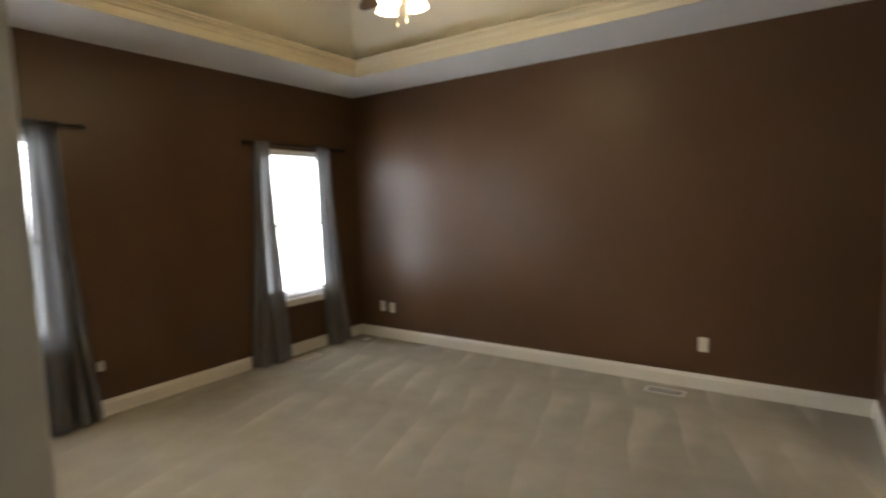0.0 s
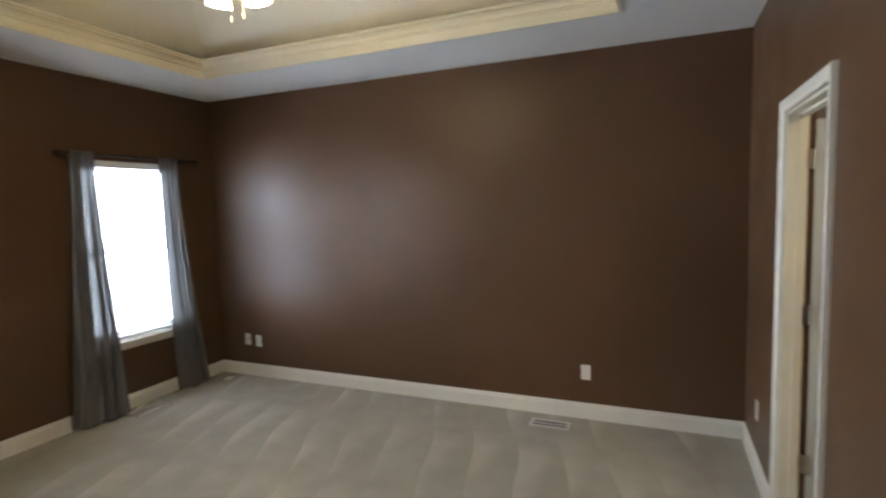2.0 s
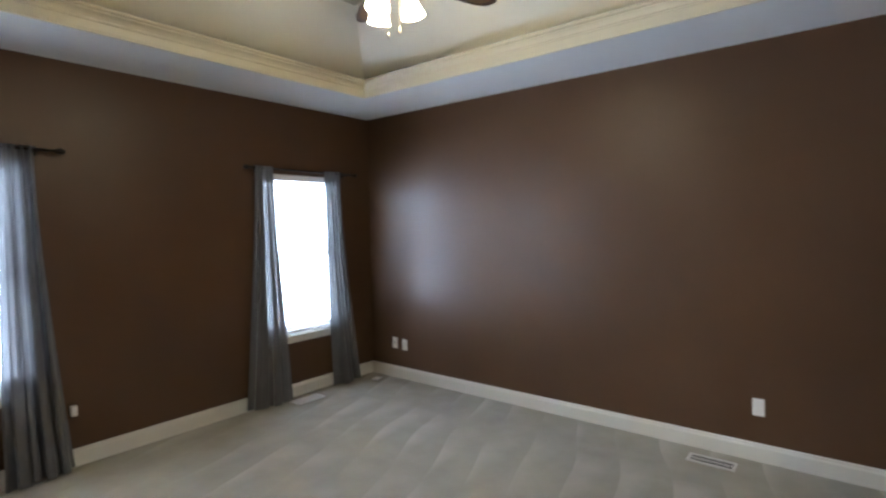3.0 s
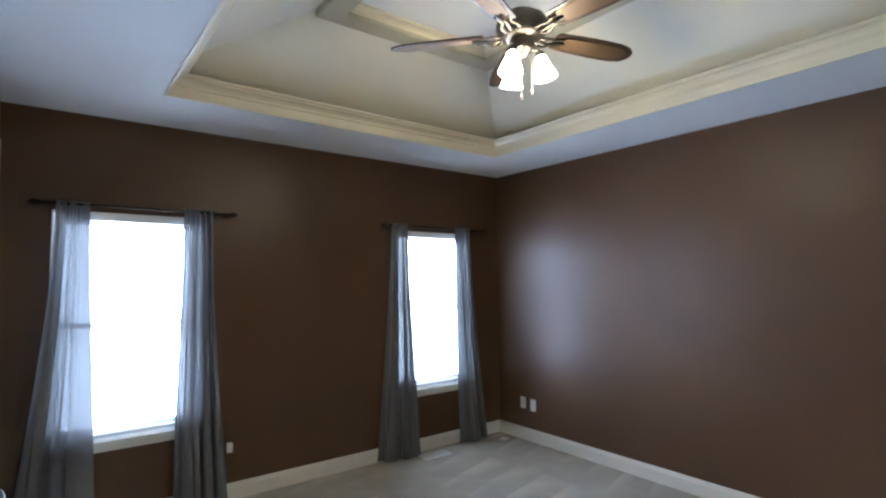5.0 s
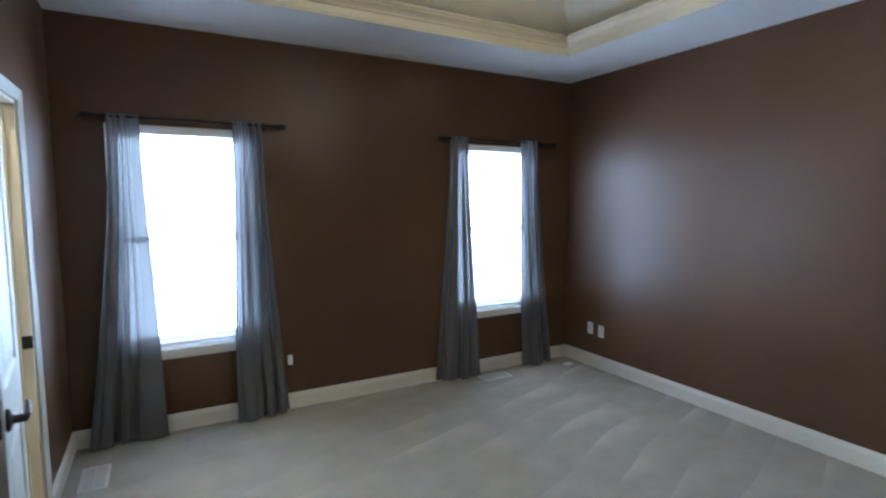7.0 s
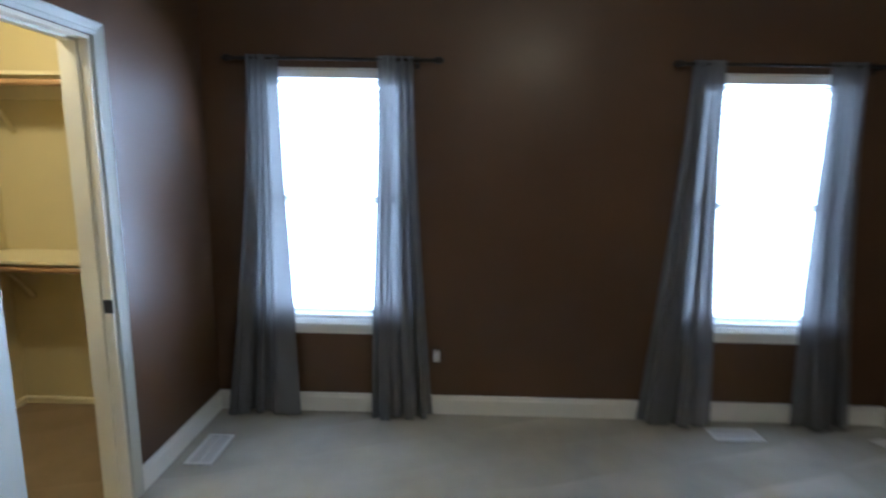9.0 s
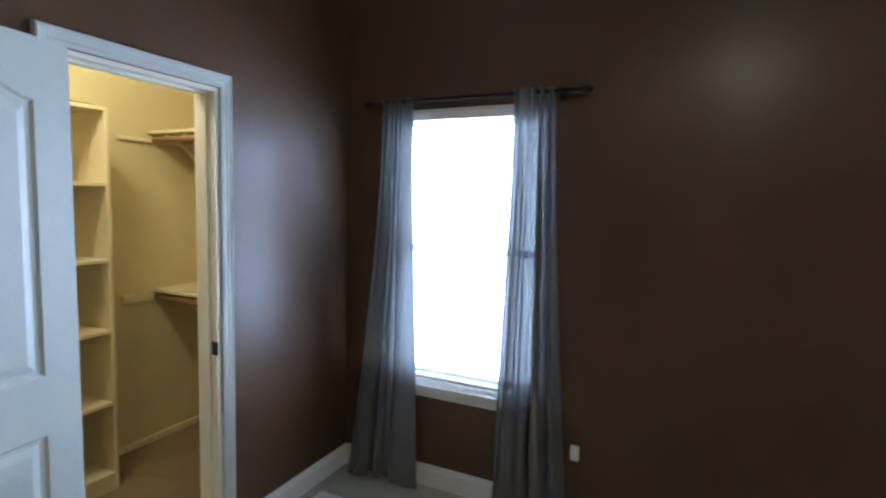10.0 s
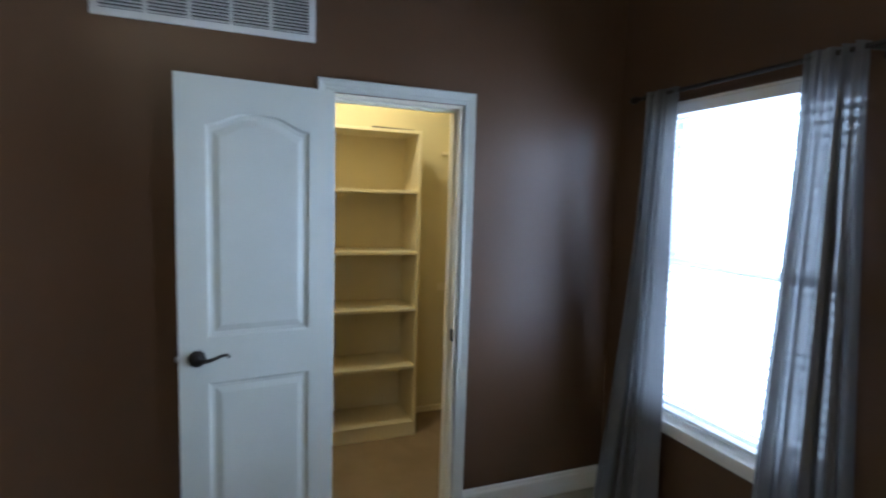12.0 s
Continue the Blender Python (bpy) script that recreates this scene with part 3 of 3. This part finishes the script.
def moulded_door(thing_ob, width, height, thick=0.035):
    """Skins with sunk panels on both faces, joined by edges."""
    stile, lock = 0.105, (0.838, 1.020)
    panels = [(stile, width - stile, 0.22, lock[0] - 0.0, 0.0), (stile, width - stile, lock[1], height - 0.128, 0.050)]
    bm = bmesh.new()
    for side in (-1, 1):
        y = side * thick / 2
        border = [bm.verts.new((x, y, z)) for x, z in ((0, 0), (width, 0), (width, height), (0, height))]
        edges = [bm.edges.new((border[i], border[(i + 1) % 4])) for i in range(4)]
        for x0, x1, z0, z1, arch in panels:
            loops = []
            for inset, depth in ((0.0, 0.0), (0.008, 0.007), (0.022, 0.009), (0.046, 0.002)):
                loops.append([bm.verts.new((x, y - side * depth, z)) for x, z in panel_outline(x0, x1, z0, z1, arch, inset)])
            n = len(loops[0])
            edges += [bm.edges.new((loops[0][i], loops[0][(i + 1) % n])) for i in range(n)]
            for a, b in zip(loops, loops[1:]):
                for i in range(n):
                    bm.faces.new([a[i], a[(i + 1) % n], b[(i + 1) % n], b[i]])
            bm.faces.new(loops[-1])
        bmesh.ops.triangle_fill(bm, use_beauty=True, use_dissolve=False, edges=edges)
    bm.verts.ensure_lookup_table()
    corners = {}
    for v in bm.verts:
        if v.co.x in (0.0,) or abs(v.co.x - width) < 1e-6:
            if abs(v.co.z) < 1e-6 or abs(v.co.z - height) < 1e-6:
                corners[(v.co.x > 0.1, v.co.y > 0, v.co.z > 0.1)] = v
    for a, b in (((0, 0), (0, 1)), ((0, 1), (1, 1)), ((1, 1), (1, 0)), ((1, 0), (0, 0))):
        bm.faces.new([corners[(bool(a[0]), False, bool(a[1]))], corners[(bool(b[0]), False, bool(b[1]))], corners[(bool(b[0]), True, bool(b[1]))], corners[(bool(a[0]), True, bool(a[1]))]])
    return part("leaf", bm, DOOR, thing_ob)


def lever(parent, x, z, side, way):
    """A bronze lever with a round rose on one face; the lever points along way."""
    y = side * 0.0175
    h = part("door_handle", lathe([(0, 0), (0.033, 0), (0.033, 0.005), (0.029, 0.011), (0.017, 0.014), (0.012, 0.018), (0.012, 0.048), (0, 0.05)], 22, m=pose(x, y, z, -90 * side, 0, 0)), BRONZE, parent, "dark bronze lever handle", True)
    pts = [(x, y + side * 0.043, z), (x + way * 0.03, y + side * 0.046, z - 0.001), (x + way * 0.055, y + side * 0.047, z + 0.004), (x + way * 0.080, y + side * 0.046, z + 0.014), (x + way * 0.104, y + side * 0.043, z + 0.016), (x + way * 0.114, y + side * 0.041, z + 0.007), (x + way * 0.106, y + side * 0.040, z + 0.001)]
    part("lever_arm", tube(pts, [0.010, 0.009, 0.0075, 0.007, 0.006, 0.0045, 0.003], 8), BRONZE, h, smooth=True)


def hinge(parent, x, y, z):
    part("hinge", boxes((x - 0.0015, x + 0.0325, y - 0.017, y - 0.0145, z - 0.044, z + 0.044), bm=tube([(x - 0.006, y - 0.018, z - 0.046), (x - 0.006, y - 0.018, z + 0.046)], 0.006, 10)), BRONZE, parent, "dark bronze butt hinge")


def closet_door():
    angle = 7.0
    d = thing("door_1", pose(1.527, 0.049, 0.010, 0, 0, angle), "white two-panel moulded door standing open against the wall", "door")
    moulded_door(d, 0.597, 2.017)
    lever(d, 0.533, 0.942, 1, -1)
    lever(d, 0.533, 0.942, -1, -1)
    part("latch_plate", boxes((0.5955, 0.5985, -0.0125, 0.0125, 0.912, 0.972), bevel=0.0008), BRONZE, d, "dark bronze latch plate")
    part("latch_bolt", boxes((0.598, 0.608, -0.007, 0.007, 0.933, 0.951), bevel=0.002), NICKEL, d)
    for z in (0.33, 1.065, 1.80):
        part("hinge", tube([(-0.004, -0.021, z - 0.046), (-0.004, -0.021, z + 0.046)], 0.006, 10, boxes((-0.0012, 0.0, -0.016, 0.014, z - 0.044, z + 0.044))), BRONZE, d, "dark bronze butt hinge")
    return d


closet_door()
structure("door_1_strike", boxes((CD[0] + 0.0155, CD[0] + 0.0185, -0.036, 0.004, 0.900, 0.960), bevel=0.001), BRONZE, "dark bronze strike plate on the closet jamb", "strike plate")

# east door: leaf folded into the next room on the far jamb
ed = thing("door_2", pose(E + 0.128, ED[1] - 0.012, 0.012, 0, 0, 78), "white moulded door opened into the next room", "door")
moulded_door(ed, 0.60, 1.97)
lever(ed, 0.52, 0.95, -1, -1)
lever(ed, 0.52, 0.95, 1, -1)
to_door = pose(E + 0.128, ED[1] - 0.012, 0.012, 0, 0, 78).inverted()
for z in (0.36, 1.083, 1.804):
    h = part("hinge", tube([(E + 0.112, ED[1] - 0.022, z - 0.046), (E + 0.112, ED[1] - 0.022, z + 0.046)], 0.007, 10, boxes((E + 0.064, E + 0.106, ED[1] - 0.0195, ED[1] - 0.0155, z - 0.044, z + 0.044))), NICKEL, ed, "brushed nickel butt hinge")
    h.matrix_basis = to_door


# ---------------------------------------------------------------- closet
def closet_bookcase():
    x0, x1, y0, y1, top = 0.808, 1.57, CLO[2] + 0.003, -0.900, 2.022
    c = thing("bookcase", pose((x0 + x1) / 2, (y0 + y1) / 2, 0), "empty cream-painted built-in bookcase with six shelves", "bookcase")
    hw, hd = (x1 - x0) / 2, (y1 - y0) / 2
    part("side_panel", boxes((-hw, -hw + 0.019, -hd, hd, 0.0, top), bevel=0.0015), SHELF, c)
    part("side_panel", boxes((hw - 0.019, hw, -hd, hd, 0.0, top), bevel=0.0015), SHELF, c)
    part("back_panel", boxes((-hw + 0.019, hw - 0.019, -hd, -hd + 0.006, 0.0, top - 0.019)), SHELF, c)
    part("top_board", boxes((-hw + 0.019, hw - 0.019, -hd, hd, top - 0.019, top), bevel=0.0015), SHELF, c)
    for z in (0.098, 0.486, 0.874, 1.248, 1.642):
        part("shelf", boxes((-hw + 0.0195, hw - 0.0195, -hd + 0.0065, hd - 0.002, z - 0.019, z), bevel=0.0015), SHELF, c)
    part("kick_board", boxes((-hw + 0.019, hw - 0.019, hd - 0.018, hd - 0.004, 0.0, 0.080)), SHELF, c)


closet_bookcase()


def dowel_wood():
    m = material("varnished_dowel_wood", (0.42, 0.24, 0.10), 0.4)
    vary(m, noise_of(m, 8, 5, 0.6, (14, 1, 14)), (0.34, 0.19, 0.08), (0.48, 0.29, 0.13))
    return m


DOWEL = dowel_wood()


def hanging_shelf(z, brace):
    s = thing("closet_shelf", pose(0.004, -0.69, z), "cream closet shelf with a hanging rod below", "shelf", "closet shelves")
    y0, y1 = CLO[2] + 0.69 + 0.002, -0.125 + 0.69
    part("board", boxes((0.0005, 0.35, y0, y1, -0.019, 0.0), bevel=0.002), SHELF, s)
    part("wall_cleat", boxes((0.0005, 0.019, y0 + 0.02, y1, -0.108, -0.0195), bevel=0.002), SHELF, s)
    part("end_cleat", boxes((0.0195, 0.54, y0, y0 + 0.018, -0.072, -0.050) if brace else (0.0195, 0.54, y0, y0 + 0.018, -0.072, -0.0195), bevel=0.003), SHELF, s)
    part("hanging_rod", tube([(0.325, y0 + 0.019, -0.052), (0.325, y1, -0.052)], 0.017, 14), DOWEL, s, "varnished wooden hanging rod", True)
    for y in (y0 + 0.30, y1 - 0.25):
        part("rod_bracket", boxes((0.318, 0.332, y - 0.008, y + 0.008, -0.037, -0.0195)), SHELF, s)
    arm = [(0.33, -0.030), (0.27, -0.045), (0.19, -0.095), (0.10, -0.185), (0.02, -0.290)]
    part("brace", tube([(x, y0 + 0.14, h) for x, h in arm], 0.011, 8), SHELF, s, "", True)


hanging_shelf(1.980, True)
hanging_shelf(0.996, False)
stick = thing("spare_rod", pose(1.1, -0.95, 2.022), "thin dark rod lying on top of the bookcase", "rod")
part("bar", tube([(-0.26, -0.02, 0.008), (0.02, 0.02, 0.008), (0.03, 0.02, 0.006)], 0.006, 8), BRONZE, stick)


# ---------------------------------------------------------------- wall plates and vents
def wall_plate(place, turn, kind, label):
    """A plate of 70 x 114 mm, its face towards -y before the turn."""
    p = thing("wall_outlet" if kind == "outlet" else "wall_plate", pose(*place, 0, 0, turn), label, "outlet" if kind == "outlet" else "wall plate")
    part("plate", boxes((-0.035, 0.035, -0.006, 0.0, -0.057, 0.057), bevel=0.0025), PLASTIC, p)
    if kind == "outlet":
        for z in (-0.020, 0.020):
            part("socket", boxes((-0.0165, 0.0165, -0.0085, -0.006, z - 0.014, z + 0.014), bevel=0.001), PLASTIC, p)
            for x in (-0.006, 0.006):
                part("slot", boxes((x - 0.0012, x + 0.0012, -0.0092, -0.0084, z - 0.003, z + 0.006)), DARK, p)
        part("screw", lathe([(0, 0), (0.003, 0), (0.002, 0.0012), (0, 0.0014)], 10, m=pose(0, -0.006, 0, 90, 0, 0)), PLASTIC, p)
    elif kind == "jack":
        part("jack", boxes((-0.006, 0.006, -0.0085, -0.006, -0.006, 0.006), bevel=0.001), DARK, p)
    else:
        for z in (-0.042, 0.042):
            part("screw", lathe([(0, 0), (0.003, 0), (0.002, 0.0012), (0, 0.0014)], 10, m=pose(0, -0.006, z, 90, 0, 0)), PLASTIC, p)
    return p


wall_plate((0.344, N, 0.363), 0, "jack", "white wall plate with a cable jack above the baseboard")
wall_plate((0.480, N, 0.355), 0, "blank", "white blank wall plate above the baseboard")
wall_plate((3.622, N, 0.357), 0, "blank", "white wall plate on the brown wall")
wall_plate((E, 3.666, 0.378), -90, "outlet", "white electrical outlet beside the doorway")
wall_plate((E, 2.03, 0.388), -90, "outlet", "white electrical outlet low on the wall")
plug = thing("plug_in_night_light", pose(W, 1.364, 0.380, 0, 0, 90), "small white plug-in night light on the wall by the curtain", "night light")
part("plate", boxes((-0.035, 0.035, -0.005, 0.0, -0.057, 0.057), bevel=0.002), BROWN, plug, "brown painted outlet plate")
part("body", boxes((-0.020, 0.020, -0.034, -0.005, -0.032, 0.040), bevel=0.006), PLASTIC, plug)
part("lens", boxes((-0.014, 0.014, -0.040, -0.034, 0.000, 0.032), bevel=0.004), SLAT, plug)


def floor_vent(x, y, length, width, turn, well, group="floor vents"):
    """A louvred floor register, flush in the carpet."""
    v = thing("floor_vent", pose(x, y, 0.0, 0, 0, turn), "white metal floor vent set in the carpet", "vent", group)
    a, b, r = length / 2, width / 2, 0.018
    part("frame", boxes((-a, a, -b, -b + r, 0.0, 0.007), (-a, a, b - r, b, 0.0, 0.007), (-a, -a + r, -b + r, b - r, 0.0, 0.007), (a - r, a, -b + r, b - r, 0.0, 0.007), bevel=0.002), GRATE, v)
    part("well", boxes((-a + r, a - r, -b + r, b - r, 0.0005, 0.0015)), well, v)
    n = int((length - 2 * r) / 0.0165)
    me = None
    for i in range(n):
        px = -a + r + (i + 0.5) * (length - 2 * r) / n
        if me is None:
            ob = part("slat", boxes((-0.0014, 0.0014, -b + r, b - r, 0.0016, 0.005)), GRATE, v)
            me = ob.data
        else:
            ob = new("slat", me)
            ob.parent = v
        ob.location = (px, 0, 0)
    part("crossbar", boxes((-a + r, a - r, -0.0025, 0.0025, 0.0018, 0.0066)), GRATE, v)
    return v


floor_vent(3.385, 3.928, 0.285, 0.130, 0, DARK)
floor_vent(0.176, 3.135, 0.29, 0.140, 90, GREY)
floor_vent(0.480, 0.155, 0.295, 0.145, 0, GREY)
cable = thing("floor_cover_plate", pose(0.230, 3.957, 0, 0, 0, 20), "small white cover plate lying on the carpet", "cover plate")
part("plate", boxes((-0.035, 0.035, -0.05, 0.05, 0.0, 0.008), bevel=0.003), PLASTIC, cable)


def return_vent():
    """The wide louvred return grille above the closet door."""
    x0, x1, z0, z1 = 1.597, 2.397, 2.226, 2.436
    v = thing("return_air_vent", pose((x0 + x1) / 2, S, (z0 + z1) / 2), "wide white louvred return air grille above the door", "vent")
    a, b, r = (x1 - x0) / 2, (z1 - z0) / 2, 0.028
    part("frame", boxes((-a, a, 0.0, 0.009, -b, -b + r), (-a, a, 0.0, 0.009, b - r, b), (-a, -a + r, 0.0, 0.009, -b + r, b - r), (a - r, a, 0.0, 0.009, -b + r, b - r), bevel=0.003), GRATE, v)
    part("backing", boxes((-a + r, a - r, 0.0005, 0.0015, -b + r, b - r)), DARK, v)
    n = 12
    me = None
    for i in range(n):
        z = -b + r + (i + 0.5) * (2 * b - 2 * r) / n
        if me is None:
            ob = part("slat", boxes((-a + r, a - r, -0.006, 0.006, -0.0012, 0.0012)), GRATE, v)
            me = ob.data
        else:
            ob = new("slat", me)
            ob.parent = v
        ob.matrix_basis = pose(0, 0.0055, z, -38, 0, 0)
    for i in range(1, 5):
        x = -a + r + i * (2 * a - 2 * r) / 5
        part("mullion", boxes((x - 0.008, x + 0.008, 0.002, 0.0095, -b + r, b - r)), GRATE, v)


return_vent()


# ---------------------------------------------------------------- ceiling fan
def blade_wood():
    m = material("walnut_fan_blade", (0.10, 0.05, 0.025), 0.32)
    g = noise_of(m, 6, 6, 0.6, (1.5, 14, 14))
    vary(m, g, (0.034, 0.022, 0.015), (0.085, 0.052, 0.030), 0.35, 0.68)
    bump(m, g, 0.05, 0.001)
    return m


WALNUT = blade_wood()
CANE = painted("woven_cane_inlay", (0.12, 0.075, 0.035), (0.19, 0.115, 0.055), 0.5, 130, 0.5)
PEWTER = painted("antique_pewter_metal", (0.10, 0.088, 0.076), (0.17, 0.15, 0.13), 0.33, 70, 0.04)
bsdf(PEWTER).inputs["Metallic"].default_value = 0.9
SHADE = glowing("lit_frosted_glass_shade", (1.0, 0.755, 0.41), 44.0)
BULB_COLOUR = (1.0, 0.74, 0.40)


def ceiling_fan():
    f = thing("ceiling_fan", pose(*FAN, FAN_Z), "five-blade ceiling fan with lit glass shades, pewter motor", "ceiling fan")
    up = TOP + 0.02 - FAN_Z
    part("canopy", lathe([(0, up), (0.075, up), (0.075, up - 0.012), (0.062, up - 0.045), (0.03, up - 0.06), (0.016, up - 0.065), (0.016, up - 0.075), (0, up - 0.075)], 28), PEWTER, f, smooth=True)
    part("motor_housing", lathe([(0, 0.115), (0.05, 0.112), (0.085, 0.10), (0.118, 0.075), (0.128, 0.05), (0.128, 0.02), (0.118, 0.008), (0.118, -0.004), (0.09, -0.022), (0.07, -0.03), (0, -0.03)], 32), PEWTER, f, smooth=True)
    part("switch_housing", lathe([(0, -0.03), (0.058, -0.03), (0.062, -0.045), (0.062, -0.07), (0.05, -0.09), (0.03, -0.10), (0.022, -0.118), (0, -0.122)], 28), PEWTER, f, smooth=True)
    for k in range(5):
        ang = 75 + 72 * k
        arm = pose(0, 0, -0.012, 0, 0, ang)
        iron = bmesh.new()
        for s in (-1, 1):
            tube([arm @ Vector(p) for p in ((0.085, s * 0.012, 0.0), (0.115, s * 0.040, -0.010), (0.150, s * 0.044, -0.008), (0.180, s * 0.020, 0.0), (0.205, s * 0.030, 0.004), (0.235, s * 0.036, 0.006))], 0.0075, 8, iron)
        tube([arm @ Vector(p) for p in ((0.08, 0, 0.0), (0.14, 0, -0.016), (0.19, 0, -0.004), (0.25, 0, 0.005))], 0.008, 8, iron)
        part("blade_iron", iron, PEWTER, f, smooth=True)
        bm = bmesh.new()
        outline = [(0.19, -0.045), (0.20, -0.058), (0.30, -0.066), (0.45, -0.072), (0.58, -0.070), (0.645, -0.056), (0.680, -0.030), (0.690, 0.0), (0.680, 0.032), (0.645, 0.058), (0.58, 0.070), (0.45, 0.072), (0.30, 0.066), (0.20, 0.058), (0.19, 0.045)]
        tilt = pose(0, 0, 0.0, 0, 0, ang) @ pose(0, 0, 0.0, -12, 0, 0)
        low = [bm.verts.new((x, y, -0.004)) for x, y in outline]
        high = [bm.verts.new((x, y, 0.004)) for x, y in outline]
        bm.faces.new(low)
        bm.faces.new(high)
        for i in range(len(outline)):
            bm.faces.new([low[i], low[(i + 1) % len(outline)], high[(i + 1) % len(outline)], high[i]])
        blade = part("blade", bm, WALNUT, f)
        blade.matrix_basis = tilt
        inlay = bmesh.new()
        shape = [(0.245 + (x - 0.19) * 0.80, y * 0.72) for x, y in outline]
        under = [inlay.verts.new((x, y, -0.0065)) for x, y in shape]
        rim = [inlay.verts.new((x, y, -0.0035)) for x, y in shape]
        inlay.faces.new(under)
        for i in range(len(shape)):
            inlay.faces.new([under[i], under[(i + 1) % len(shape)], rim[(i + 1) % len(shape)], rim[i]])
        part("inlay", inlay, CANE, blade, "lighter brown woven inlay")
    for ang in (-76, 44, 164):
        m = pose(0, 0, -0.092, 0, 0, ang)
        arm = part("lamp_arm", tube([m @ Vector(p) for p in ((0.03, 0, 0.0), (0.055, 0, 0.010), (0.078, 0, 0.004), (0.086, 0, -0.012))], 0.009, 10), PEWTER, f, smooth=True)
        s = m @ pose(0.086, 0, -0.010, 0, -12, 0) @ Matrix.Scale(0.88, 4)
        part("socket_cup", lathe([(0, 0.006), (0.022, 0.004), (0.026, -0.012), (0.026, -0.028), (0, -0.028)], 18, m=s), PEWTER, arm, smooth=True)
        part("shade", lathe([(0.024, -0.022), (0.030, -0.030), (0.036, -0.055), (0.048, -0.095), (0.060, -0.130), (0.066, -0.150), (0.063, -0.150), (0.056, -0.128), (0.044, -0.093), (0.032, -0.055), (0.022, -0.030)], 26, m=s), SHADE, arm, "frosted bell glass shade, lit", True)
        at = f.matrix_world @ s @ Vector((0, 0, -0.115))
        lamp("fan_bulb", "POINT", at, BULB_WATTS, BULB_COLOUR, 0.05)
    for x, y, low in ((0.02, -0.03, -0.315), (0.035, 0.03, -0.28)):
        chain = part("pull_chain", tube([(x, y, -0.10), (x, y, low)], 0.0016, 6), NICKEL, f)
        part("fob", lathe([(0, 0), (0.004, -0.004), (0.006, -0.022), (0.003, -0.034), (0, -0.036)], 10, m=pose(x, y, low)), NICKEL, chain)
    return f


ceiling_fan()


# ---------------------------------------------------------------- lamps of the rooms beyond
def dome_lamp(place, watts, colour, label):
    d = thing("ceiling_lamp", pose(*place), label, "ceiling lamp")
    part("base", lathe([(0, 0), (0.13, 0), (0.13, -0.015), (0, -0.015)], 24), PLASTIC, d)
    part("dome", lathe([(0.12, -0.0155), (0.115, -0.03), (0.09, -0.055), (0.05, -0.07), (0, -0.075)], 24), glowing("lit_lamp_dome", colour, 4.0), d, "", True)
    lamp("dome_bulb", "POINT", (place[0], place[1], place[2] - 0.13), watts, colour, 0.08)


dome_lamp((1.25, -0.58, 2.6), CLOSET_WATTS, (1.0, 0.78, 0.44), "lit round ceiling lamp of the closet")
dome_lamp((5.7, 1.75, 2.7), BATH_WATTS, (1.0, 0.78, 0.48), "lit round ceiling lamp of the next room")
dome_lamp((3.7, -1.2, 2.7), HALL_WATTS, (1.0, 0.86, 0.66), "lit round ceiling lamp of the hall")
